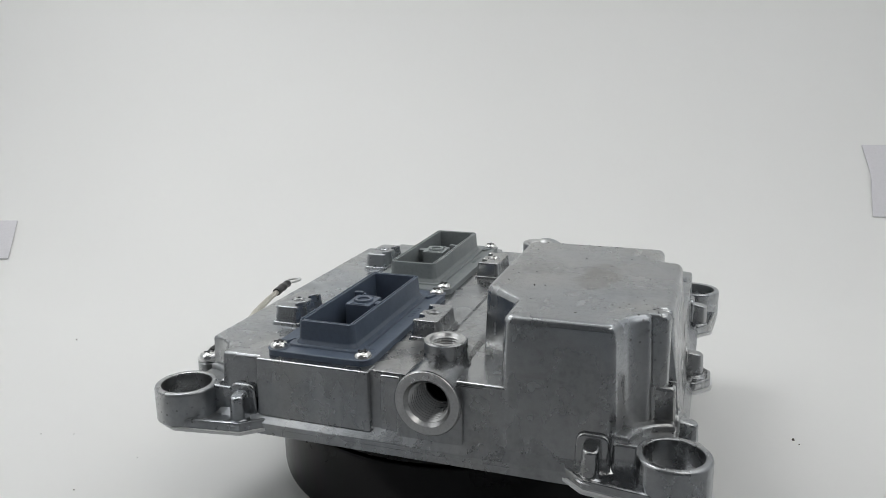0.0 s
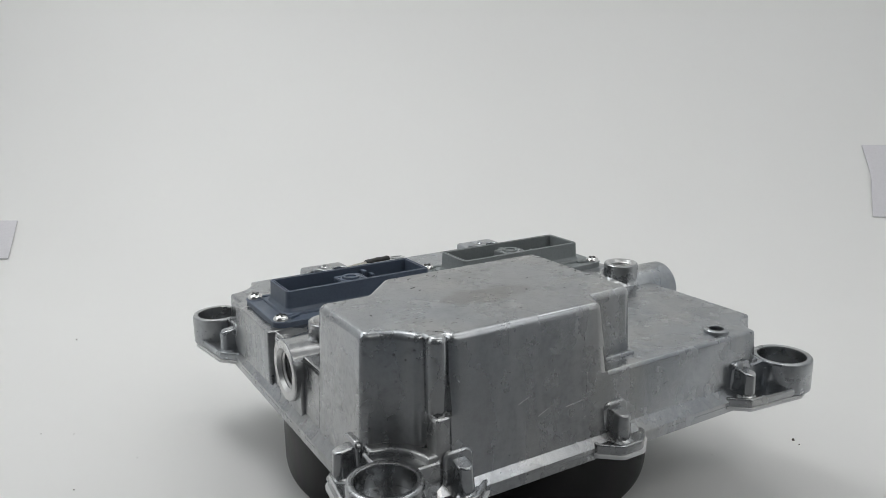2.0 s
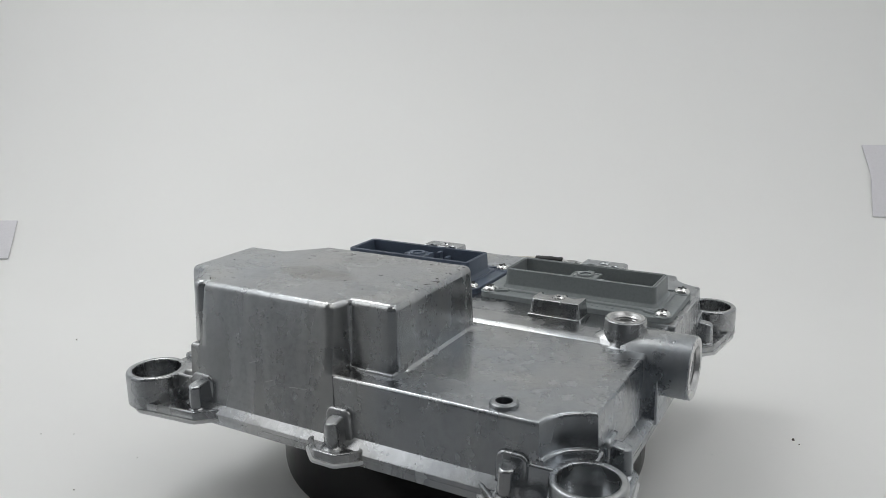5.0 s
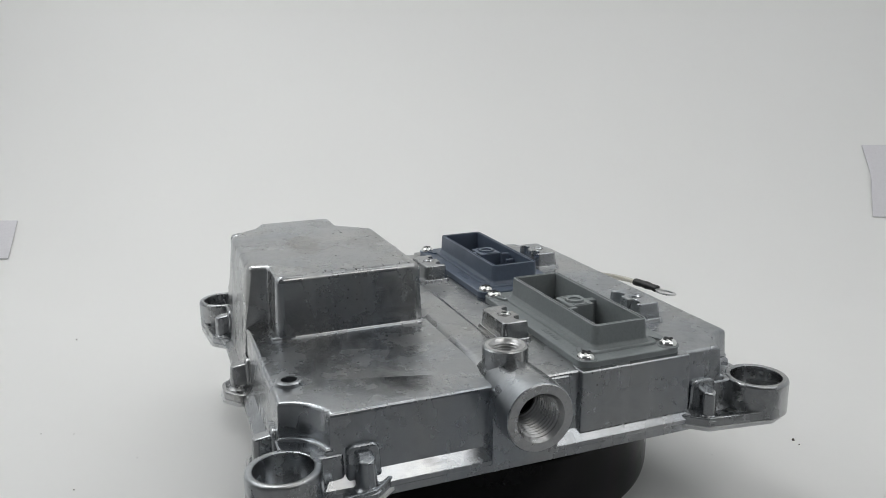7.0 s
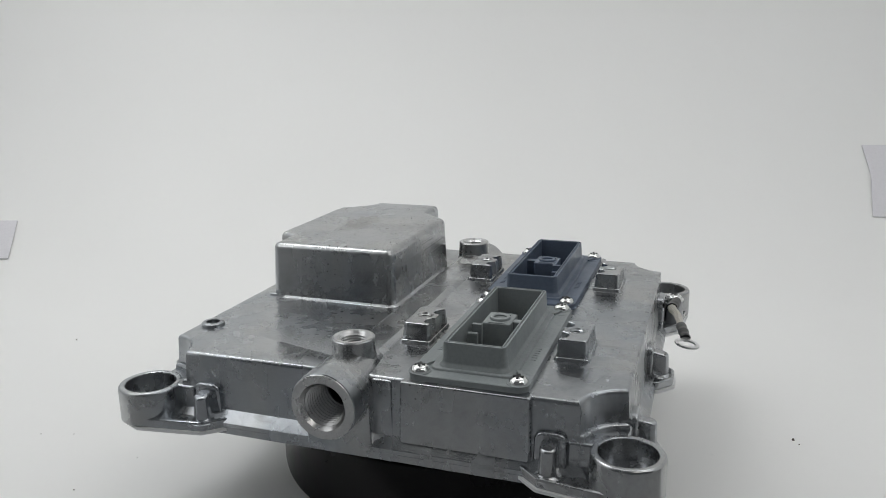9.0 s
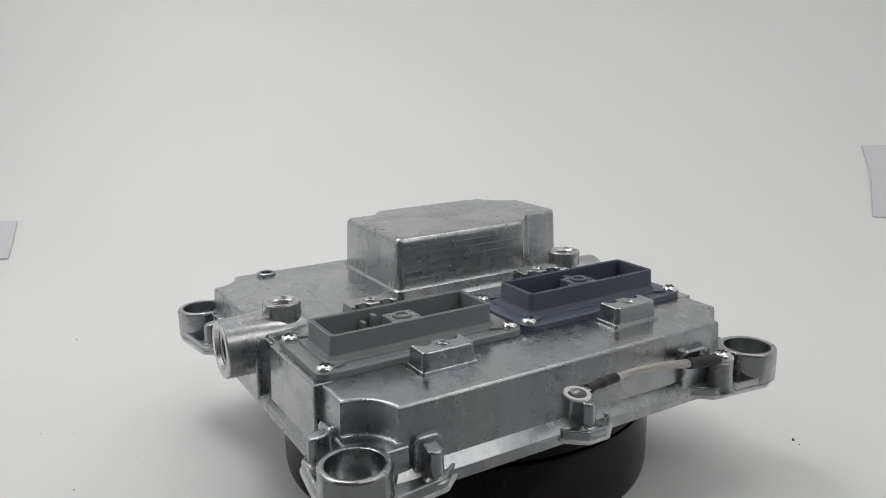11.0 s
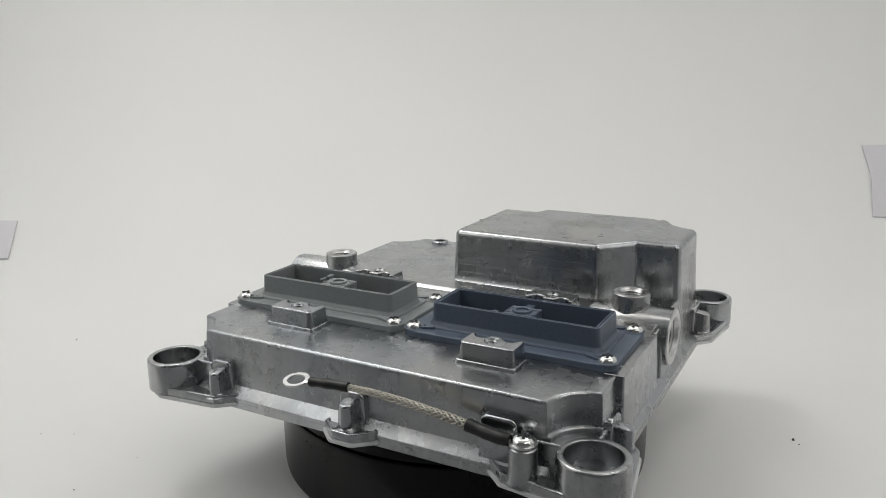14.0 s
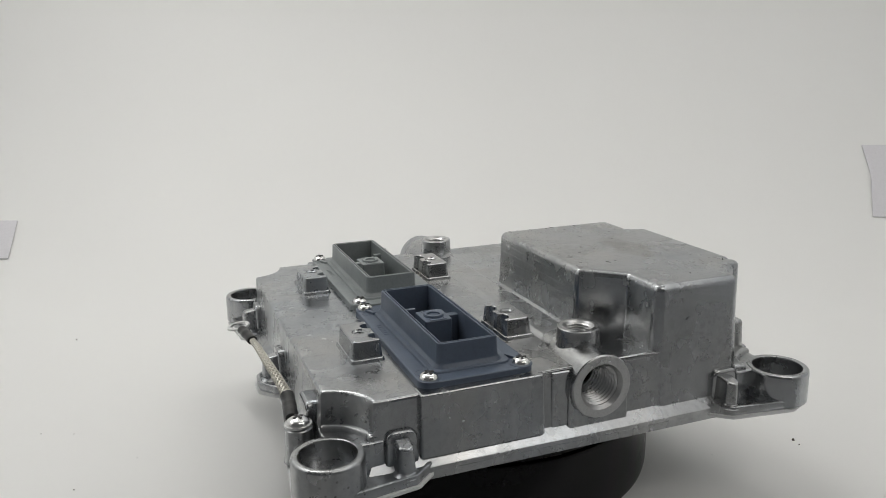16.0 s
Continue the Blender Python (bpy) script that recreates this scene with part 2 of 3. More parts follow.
patch([(-512, 375, 48), (-457, 374, 48), (-440, 320, 22), (-481, 319, 22)], "pale lilac fabric flap lying on the white sweep")
patch([(428, 448, 107), (497, 447, 106), (460, 368, 44), (408, 370, 45), (426, 418, 79)], "pale blue-grey fabric flap lying on the white sweep")
slab("wall_left", -540, -534, -420, 560, -4, 950, FABRIC, "white translucent fabric side wall of the photo tent")
slab("wall_right", 534, 540, -420, 560, -4, 950, FABRIC, "white translucent fabric side wall of the photo tent")
slab("wall_back", -540, 540, 562, 568, -4, 950, FABRIC, "white fabric back wall behind the paper sweep")
# out of view: added so that the module's walls mirror a darker floor
slab("floor_front", -533, 533, -420, -131, -5, 0, BOARD, "unseen grey board before the white sheet, added to darken the metal's reflections", "floor")
slab("ceiling", -540, 540, -420, 568, 952, 958, FABRIC, "white fabric roof of the photo tent", "ceiling")
slab("ground", -2500, 2500, -2500, 2500, -40, -6, TABLE, "grey table top under the photo tent", "table")


# ---------------------------------------------------------------- turntable
TOP = FLOOR * 1000 - 164.1                   # the platter's top, millimetres over the sheet
turntable = new("turntable")
tagged(turntable, "round glossy black motorised turntable on the white sheet", "turntable")
bm = bmesh.new()
lathe(bm, [(0, 0), (96.5, 0), (98.2, 1.5), (98.6, 4), (98.6, TOP - 12.0), (98.0, TOP - 10.6), (96, TOP - 10.2), (0, TOP - 10.2)], at(0, 0, 0), 128)
part("base", bm, BLACK_GLOSS, turntable)
bm = bmesh.new()
lathe(bm, [(0, -9.9), (95.0, -9.9), (97.6, -9.3), (98.2, -8.6), (98.2, -1.2), (97.4, -0.3), (96, 0), (0, 0)], at(0, 0, 0), 128)
platter = part("platter", bm, BLACK_GLOSS, turntable)

# ---------------------------------------------------------------- the control module
Z0 = 162.6                                    # plan heights are counted down from the eye; add Z0 to stand on the platter
module = new("engine_control_module")
tagged(module, "cast aluminium engine control module with grey and blue sockets", "control module")

DECK, LEDGE, EDGE, UNDER = Z0 - 128.5, Z0 - 154.0, Z0 - 158.0, Z0 - 160.2
XA, XC, YB, YD = -103.0, 107.5, -114.4, 97.2
CX = (XA + XC) / 2
CORNERS = {"ab": (-105.8, -116.2), "bc": (110.5, -116.2), "cd": (110.5, 99.5), "da": (-106.2, 99.5)}


def scoop(cx, cy, r, a0, a1, n=9):
    return [(cx + r * math.cos(radians(a0 + (a1 - a0) * i / n)), cy + r * math.sin(radians(a0 + (a1 - a0) * i / n))) for i in range(n + 1)]


def body_outline():
    p = []
    p += [(XA + 20.5, YB)] + [(XC - 20.5, YB)]
    p += scoop(XC + 2.5, YB - 2.5, 19.5, 172, 98)
    p += [(XC, YB + 20.5), (XC, YD - 20.5)]
    p += scoop(XC + 2.5, YD + 2.5, 19.5, 262, 188)
    p += [(XC - 20.5, YD), (XA + 20.5, YD)]
    p += scoop(XA - 2.5, YD + 2.5, 19.5, -8, -82)
    p += [(XA, YD - 20.5), (XA, YB + 27.0)] + scoop(-105.8, -116.2, 25.6, 80, 26, 6) + [(-84.0, YB + 4.0), (-83.4, YB + 0.6)]
    return p


OUT = body_outline()
bm = bmesh.new()
loft(bm, OUT, [(UNDER, 5.4), (EDGE, 5.6), (EDGE + 0.4, 5.3), (LEDGE, 1.8), (LEDGE + 0.5, 1.3), (DECK - 1.8, 0.1), (DECK - 1.1, 0.0), (DECK - 0.5, -0.35), (DECK - 0.12, -0.9), (DECK, -1.6), (DECK, -1.9)])
housing = part("housing", bm, CAST, module, "cast aluminium housing with drafted walls and scooped corners")

# the tall compartment on the housing
BOX = [(-102.2, -49.0, 3.9), (-102.2, -92.2, 3.9)] + [(x, y, 0) for x, y in scoop(-105.8, -116.2, 24.3, 62, 45, 2)] + [(-85.5, -104.0, 3.9), (-76.4, -106.4, 1.5),
       (-75.0, -111.8, 3.9), (-3.2, -111.8, 3.9), (-0.2, -102.0, 2), (22.4, -102.0, 3.9), (22.4, -31.6, 3.9), (-63.0, -31.6, 3.9), (-79.2, -49.0, 2.5)]
bm = bmesh.new()
rim = [(Z0 - 98.6 - 3.1 * (1 - math.sin(a)), -3.1 * (1 - math.cos(a))) for a in (0.0, 0.22, 0.45, 0.67, 0.9, 1.12, 1.35, math.pi / 2)]
loft(bm, rounded(BOX, 1.0), [(LEDGE - 0.6, 2.7), (DECK, 1.2), (DECK + 0.4, 1.2)] + rim + [(Z0 - 98.6, -3.15)])
for v in bm.verts:
    if v.co.z < DECK + 0.5 and v.co.y < -108:
        v.co.y = -114.5 if v.co.z > DECK - 1 else -117.0
    elif v.co.z < DECK + 0.1 and v.co.y < -104 and -83.2 < v.co.x < -74:
        v.co.y = -114.6 if v.co.z > DECK - 1 else -117.0
tall = part("tall_compartment", bm, CAST, module, "tall cast compartment with chamfered corners and a flat worn top")
bm = bmesh.new()
block(bm, circle(-78.9, -107.3, 4.0, 36), DECK - 0.4, Z0 - 98.75, 0.5, 2.6)
part("corner_column", bm, CAST, tall)
bm = bmesh.new()
block(bm, rect(-83.0, -73.4, -107.8, -99.0, 1.2), DECK - 0.4, Z0 - 98.7, 0.4, 1.6)
part("corner_web", bm, CAST, tall)
bm = bmesh.new()
loft(bm, rect(-58, 23.6, -98, -30.4, 3.9), [(DECK - 0.3, 1.5), (DECK + 0.1, 1.3), (DECK + 0.4, 0.6), (DECK + 1.2, 0.0)])
part("base_fillet", bm, CAST, tall)
# sill under the recessed panel and under the corner column
bm = bmesh.new()
block(bm, rect(0.5, 22.9, -105.4, -100.5, 1.0), DECK - 0.5, DECK + 1.3, 0.3, 0.9)
part("sill", bm, CAST, module)
for i, (z, l0, l1) in enumerate(((6.5, -58, 18), (11.0, -55, 19), (15.2, -52, 14), (19.6, -58, 19), (23.6, -40, 19))):
    y = -31.6 + 1.2 * (29.5 - z) / 29.5
    bm = bmesh.new()
    loft(bm, [(l0, y - 1.0), (l1, y - 1.0), (l1, y + 0.10), (l0, y + 0.10)], [(DECK + z - 0.7, -0.08), (DECK + z - 0.3, 0), (DECK + z + 0.3, 0), (DECK + z + 0.7, -0.08)])
    part("flow_line", bm, CAST, tall)
for x0, z0, x1, z1 in ((-13.0, -6.0, -12.4, 2.4), (-24.0, -9.5, -13.2, -8.4), (-38.0, -10.0, -33.0, -8.0), (-47.0, -3.0, -42.0, -1.0), (-45.5, 0.5, -44.0, -2.0)):
    bm = bmesh.new()
    ends = []
    for x, z in ((x0, z0), (x1, z1)):
        y = -111.8 - 2.8 * (29.7 - z) / 29.7 - 0.05
        ends.append((x, y, DECK + z))
    (ax, ay, az), (bx, by_, bz) = ends
    w = 0.12
    quad = [(ax, ay, az - w), (bx + w, by_, bz - w), (bx, by_, bz + w), (ax - w, ay, az + w)]
    f = [bm.verts.new((x, y - 0.08, z)) for x, y, z in quad]
    r = [bm.verts.new((x, y + 0.5, z)) for x, y, z in quad]
    bm.faces.new(f), bm.faces.new(r[::-1])
    for i in range(4):
        bm.faces.new((f[i], f[i - 1], r[i - 1], r[i]))
    part("scratch", bm, MACHINED, tall)

# dark scuffs on the lid, most of them along two of its edges
SCUFFS = [(random.uniform(16.5, 20.0), random.uniform(-92, -36)) for _ in range(10)] + [(random.uniform(-84, 14), random.uniform(-50, -35)) for _ in range(7)] + [(random.uniform(-90, 10), random.uniform(-100, -50)) for _ in range(6)]
for sx_, sy_ in SCUFFS:
    if sx_ < -58 and sy_ > -52:
        sy_ -= 14
    length, wide, turn = random.uniform(0.5, 1.9), random.uniform(0.2, 0.5), random.uniform(-0.5, 0.9)
    ring = []
    for k in range(9):
        g = 2 * math.pi * k / 9
        u, v = length * math.cos(g) * random.uniform(0.6, 1.1), wide * math.sin(g) * random.uniform(0.5, 1.3)
        ring.append((sx_ + u * math.cos(turn) - v * math.sin(turn), sy_ + u * math.sin(turn) + v * math.cos(turn)))
    bm = bmesh.new()
    loft(bm, ring, [(Z0 - 98.8, 0), (Z0 - 98.54, 0)])
    part("scuff", bm, DARK_SCUFF, tall)

# raised pads in the walls under the sockets
for x0, x1 in ((XA - 3.0, XA + 6), (XC - 6, XC + 3.2)):
    bm = bmesh.new()
    block(bm, rect(x0, x1, 8.0, 61.8, 0.8), LEDGE - 0.6, DECK + 0.3, 0.8, 0.8)
    part("wall_pad", bm, CAST, module)

for x0, x1 in ((XA - 1.2, XA + 5), (XC - 5, XC + 1.2)):
    bm = bmesh.new()
    block(bm, rect(x0, x1, -5.5, 3.2, 0.8), LEDGE + 0.3, DECK - 0.9, 0.5, 0.8)
    part("wall_strip", bm, CAST, module)

# fuel channel between the two ports
bm = bmesh.new()
loft(bm, rect(-88, 95, -28.5, -10.5, 8.9, 8), [(DECK - 0.5, 1.2), (DECK + 0.1, 0.3), (DECK + 1.3, -1.8), (DECK + 1.5, -2.6), (DECK + 1.5, -3.2)])
part("channel_ridge", bm, CAST, module)

# mounting lugs
for key, (lx, ly) in CORNERS.items():
    bm = bmesh.new()
    zt, foot = Z0 - 144.4, UNDER - 0.4
    h = zt - foot
    lathe(bm, [(10.6, 0), (13.3, 0), (14.3, 0.9), (14.2, h - 1.5), (14.0, h - 0.7), (13.6, h - 0.2), (13.0, h), (11.9, h), (11.3, h - 0.25), (11.0, h - 0.9), (10.6, h - 8.0)], at(lx, ly, foot), 64, closed=True)
    lug = part("mounting_lug", bm, CAST, housing)
    bm = bmesh.new()
    lathe(bm, [(0, 0), (10.9, 0), (10.9, 2.0), (0, 2.0)], at(lx, ly, Z0 - 155.0), 40)
    part("lug_floor", bm, CAST, lug)
    # web that joins the lug to the housing
    sx, sy = (1 if lx > 0 else -1), (1 if ly > 0 else -1)
    bm = bmesh.new()
    kx, ky = (XC if sx > 0 else XA), (YD if sy > 0 else YB)
    pts = [(kx - sx * 21, ky - sy * 2), (kx - sx * 21, ky + sy * 1.8), (lx - sx * 12.5, ky + sy * 1.8), (lx - sx * 9.0, ly - sy * 9.0), (kx + sx * 1.8, ly - sy * 12.5), (kx + sx * 1.8, ky - sy * 21), (kx - sx * 2, ky - sy * 21), (kx - sx * 17, ky - sy * 17)]
    block(bm, rounded(ccw(pts), 1.5), UNDER + 1, zt - 0.2, 0.6, 1.2)
    part("lug_web", bm, CAST, lug)
    mid = math.degrees(math.atan2(-sy, -sx))
    r0, r1 = (16.9, 20.6) if key != "ab" else (17.6, 24.0)
    band = scoop(kx + sx * 2.5, ky + sy * 2.5, r0, mid - 40, mid + 40) + scoop(kx + sx * 2.5, ky + sy * 2.5, r1, mid + 40, mid - 40)
    bm = bmesh.new()
    block(bm, ccw(band), UNDER + 1, zt + 2.4, 0.4, 1.6)
    part("web_fillet", bm, CAST, lug)


def skirt(name, pts, top=UNDER + 4.0):
    """Outward flange with a raised lip."""
    bm = bmesh.new()
    p = ccw(rounded(ccw(pts), 2.5))
    loft(bm, p, [(UNDER - 0.1, -0.3), (UNDER + 0.5, 0), (top - 0.7, 0), (top - 0.2, -0.3), (top, -0.8), (top, -1.5), (top - 1.0, -2.3)])
    return part(name, bm, CAST, housing)


def lip(pts):
    bm = bmesh.new()
    p = ccw(rounded(ccw(pts), 2.5))
    loft(bm, p, [(UNDER - 1.5, 0.9), (UNDER - 0.15, 0.9)])
    return part("gasket_tab", bm, GASKET, module, "white gasket tab under the flange")


FLANGES = []
for key, (lx, ly) in CORNERS.items():
    sx, sy = (1 if lx > 0 else -1), (1 if ly > 0 else -1)
    kx, ky = (XC if sx > 0 else XA), (YD if sy > 0 else YB)
    FLANGES.append([(kx - sx * 40, ky + sy * 3.5), (kx - sx * 30.5, ky + sy * 12.0), (lx - sx * 2, ly + sy * 13.4, 4), (lx + sx * 9, ly + sy * 9, 8), (lx + sx * 13.4, ly - sy * 2, 4), (kx + sx * 12.0, ky - sy * 30.5), (kx + sx * 3.5, ky - sy * 40), (kx - sx * 6, ky - sy * 38), (kx - sx * 38, ky - sy * 6)])
for y, s in ((YB, -1), (YD, 1)):
    FLANGES.append([(CX - 13.5, y - s * 4), (CX - 13.5, y + s * 6.5), (CX - 5.5, y + s * 13.5, 4), (CX + 5.5, y + s * 13.5, 4), (CX + 13.5, y + s * 6.5), (CX + 13.5, y - s * 4)])
for f in FLANGES:
    skirt("flange", f)
    lip(f)


def wall_plate(bm, c, n, half, z0, z1, a0, a1, r=3.4):
    """A raised plate on a wall, round-cornered above: it reaches from a1 (in the wall) out to a0 against the direction n."""
    side = Vector((-n.y, n.x))
    pts = rounded([(-half - 0.8, z0, 0), (half + 0.8, z0, 0), (half, z1), (-half, z1)], r, 6)
    edge = [(a0 + 1.3 * (1 - math.sin(g)), -1.3 * (1 - math.cos(g))) for g in (math.pi / 2, 1.1, 0.7, 0.35, 0.0)]
    loft(bm, pts, edge + [(a1, 0.0)])
    for v in bm.verts:
        b, z, a = v.co
        q = c + n * a + side * b
        v.co = (q.x, q.y, z)


def post(x, y, dx, dy, top=Z0 - 145.2, r=3.3):
    """A round-nosed screw post that backs on to the wall in the direction dx, dy."""
    n = Vector((dx, dy))
    s = Vector((-dy, dx))
    c = Vector((x, y))

    def q(a, b):
        v = c + n * a + s * b
        return (v.x, v.y)
    nose = [q(-r * math.cos(t), r * math.sin(t)) for t in [radians(-80 + 20 * i) for i in range(9)]]
    bm = bmesh.new()
    block(bm, ccw(nose + [q(8.0, r), q(8.0, -r)]), UNDER + 1, top, 0.7, 1.0)
    for v in bm.verts:
        if v.co.z > top - 3:
            v.co.z += 0.16 * ((v.co.x - x) * dx + (v.co.y - y) * dy)
    p = part("screw_post", bm, CAST, housing)
    bm = bmesh.new()
    lathe(bm, [(r + 2.6, 0), (r + 1.9, 0.5), (r + 0.9, 1.1), (r + 0.5, 1.8), (r - 0.5, 2.0)], at(x, y, UNDER + 2.6), 32)
    part("post_foot", bm, CAST, p)
    bm = bmesh.new()
    wall_plate(bm, c, n, 6.3, EDGE - 0.5, top + 3.6, 3.6, 13.0)
    part("post_back", bm, CAST, p)
    return p


for x in (-75.5, CX, 81.0):
    post(x, YB - 6.2, 0, 1)
for x in (79.6, 3.0):
    post(x, YD + 7.2, 0, -1)
for y in (70.0, -86.0):
    post(XA - 6.8, y, 1, 0)
    post(XC + 6.8, y, -1, 0)
# boss that takes the earth strap's screw
bm = bmesh.new()
loft(bm, circle(-80.2, 105.4, 5.6, 28), [(EDGE - 1, 1.2), (EDGE + 2, 0.3), (Z0 - 144.8, 0.0), (Z0 - 144.2, -0.6)])
part("earth_boss", bm, CAST, housing)
bm = bmesh.new()
wall_plate(bm, Vector((-67.5, YD + 4.0)), Vector((0, -1)), 8.0, EDGE - 0.5, Z0 - 137.6, 0.0, 8.0)
part("earth_boss_back", bm, CAST, housing)


# ports
def port(face, s, boss_x, cy=-19.4, cz=Z0 - 137.0, by=-19.8):
    """A threaded port looking along s * x, with an upright threaded boss on top of it."""
    place = at(face, cy, cz) @ pose(0, 0, 0, 0, 90 * s, 0)
    bm = bmesh.new()
    lathe(bm, [(10.6, -0.1), (13.9, -0.1), (14.4, -0.5), (14.6, -13), (14.3, -26), (12.6, -40), (7, -50), (0, -52)], place, 64)
    lathe(bm, [(10.6, -0.1), (9.4, -1.3)], place, 56)
    p = part("threaded_port", bm, CAST, module, "cast port with a machined face and a threaded bore")
    # plinth under the port
    bm = bmesh.new()
    front = XC + 5.9 if s > 0 else face + 2.2
    x0, x1 = sorted((front, front - s * 17))
    block(bm, rect(x0, x1, cy - 14.4, cy + 14.4, 0.8), UNDER + 0.2, cz + 1.0, 0.6, 0.3)
    plinth = part("port_plinth", bm, CAST, p)
    for ob in (plinth, housing):
        bm = bmesh.new()
        lathe(bm, [(0, 4), (10.4, 4), (10.4, -0.2), (9.75, -1.5), (9.75, -31.5), (0, -31.5)], place, 48)
        cut(ob, bm)
    bm = bmesh.new()
    lathe(bm, [(10.3, 0.12), (13.8, 0.12), (14.1, -0.3), (10.3, -0.4)], place, 56, closed=True)
    part("machined_face", bm, MACHINED, p)
    bm = bmesh.new()
    prof = [(10.35, 0.1), (9.0, -1.7)]
    for i in range(10):
        prof += [(9.0, -1.9 - 1.9 * i), (9.0, -2.2 - 1.9 * i), (8.1, -2.9 - 1.9 * i), (8.1, -3.3 - 1.9 * i)]
    lathe(bm, prof + [(7.9, -21)], place, 48)
    part("bore_thread", bm, MACHINED, p, smooth=20)
    # black cap: the darkness deep in the bore, as colour
    bm = bmesh.new()
    lathe(bm, [(7.95, -20.9), (7.6, -24), (7.4, -31), (0, -31.3)], place, 40)
    part("bore_end", bm, DARK_RECESS, p)
    up = at(boss_x, by, Z0 - 117.4)
    bm = bmesh.new()
    lathe(bm, [(6.9, 0), (8.9, 0), (9.4, -0.5), (9.6, -7.5), (10.0, -10), (12.0, -12.5)], up, 48)
    b = part("upright_boss", bm, CAST, p)
    bm = bmesh.new()
    prof = [(8.4, 0.05), (7.0, 0.05), (6.2, -0.9)]
    for i in range(6):
        prof += [(6.2, -1.0 - 1.2 * i), (5.5, -1.6 - 1.2 * i)]
    prof += [(5.2, -11), (0, -11.5)]
    lathe(bm, prof, up, 40)
    part("boss_thread", bm, MACHINED, b, smooth=20)
    return p


port(126.0, 1, 94.2, cz=Z0 - 136.4)
port(-107.6, -1, -85.4, cy=-18.9, cz=Z0 - 137.8)

# breather hole on the low deck
bm = bmesh.new()
lathe(bm, [(3.4, 0), (4.8, 0), (5.5, -0.5), (6.0, -3)], at(73.4, -106.5, Z0 - 126.6), 36)
lathe(bm, [(3.4, 0), (3.1, -0.6), (3.0, -8), (0, -8)], at(73.4, -106.5, Z0 - 126.6), 36)
part("vent_boss", bm, CAST, housing)
bm = bmesh.new()
lathe(bm, [(0, 2), (3.2, 2), (3.2, -9), (0, -9)], at(73.4, -106.5, Z0 - 126.6), 36)
cut(housing, bm)
bm = bmesh.new()
lathe(bm, [(0, -7.0), (3.0, -7.0), (3.0, -7.9), (0, -7.9)], at(73.4, -106.5, Z0 - 126.6), 24)
part("vent_filter", bm, DARK_RECESS, housing)


# clamp bosses beside the sockets
def clamp_boss(x, y, s):
    bm = bmesh.new()
    w, d = 12.6, 6.2
    bite = lambda c: [(c + 3.7 * math.cos(t), y - s * (d - 3.7 * math.sin(t))) for t in [radians(20 * i) for i in range(10)]]
    pts = [(x - w, y + s * d, 2.4), (x + w, y + s * d, 2.4), (x + w, y - s * d, 0.9)] + bite(x + 6.6) + bite(x - 6.6) + [(x - w, y - s * d, 0.9)]
    block(bm, ccw(rounded(pts, 0)), DECK - 0.5, Z0 - 119.0, 1.0, 0.8)
    p = part("clamp_boss", bm, CAST, module)
    bm = bmesh.new()
    lathe(bm, [(0, 2), (3.3, 2), (3.3, -6), (0, -6)], at(x, y, Z0 - 119.0), 28)
    cut(p, bm)
    bm = bmesh.new()
    block(bm, rect(x - w - 1.6, x + w + 1.6, y - 7.4, y + 7.4, 1.5), DECK - 0.5, DECK + 1.7, 0.6, 0.7)
    part("boss_foot", bm, CAST, p)
    bm = bmesh.new()
    lathe(bm, [(3.5, 0.05), (3.3, 0.1), (2.9, -0.6), (2.4, -1.0), (2.8, -1.5), (2.3, -2.0), (2.8, -2.5), (2.3, -3.0), (2.2, -5.8)], at(x, y, Z0 - 119.0), 28)
    part("boss_thread", bm, CAST, p, smooth=20)
    # black disc that paints the shade at the bottom of the hole
    bm = bmesh.new()
    lathe(bm, [(0, -5.6), (2.4, -5.6), (2.4, -5.9), (0, -5.9)], at(x, y, Z0 - 119.0), 20)
    part("hole_floor", bm, DARK_RECESS, p)


for x, y, s in ((55.2, 70.4, 1), (-50.6, 71.2, 1), (54.6, -1.6, -1), (-50.2, -1.6, -1)):
    clamp_boss(x, y, s)


# sockets
def pan_screw(x, y, z, parent, r=3.9):
    bm = bmesh.new()
    lathe(bm, [(r, -0.4), (r, 0.4), (r * 0.9, 1.3), (r * 0.62, 2.0), (r * 0.25, 2.35), (0, 2.4)], at(x, y, z), 28)
    sc = part("screw", bm, CHROME, parent, "bright cross-head screw")
    a = random.uniform(0, 1.57)
    # black bars for the cross: the slot's shade painted, nothing is cut
    bm = bmesh.new()
    for k in (0, 1):
        c, s = math.cos(a + k * math.pi / 2), math.sin(a + k * math.pi / 2)
        pts = [(x + c * u - s * v, y + s * u + c * v) for u, v in ((-2.2, -0.5), (2.2, -0.5), (2.2, 0.5), (-2.2, 0.5))]
        loft(bm, pts, [(z + 1.2, 0), (z + 2.5 - 0.05 * k, 0)])
    part("screw_slot", bm, DARK_RECESS, sc)


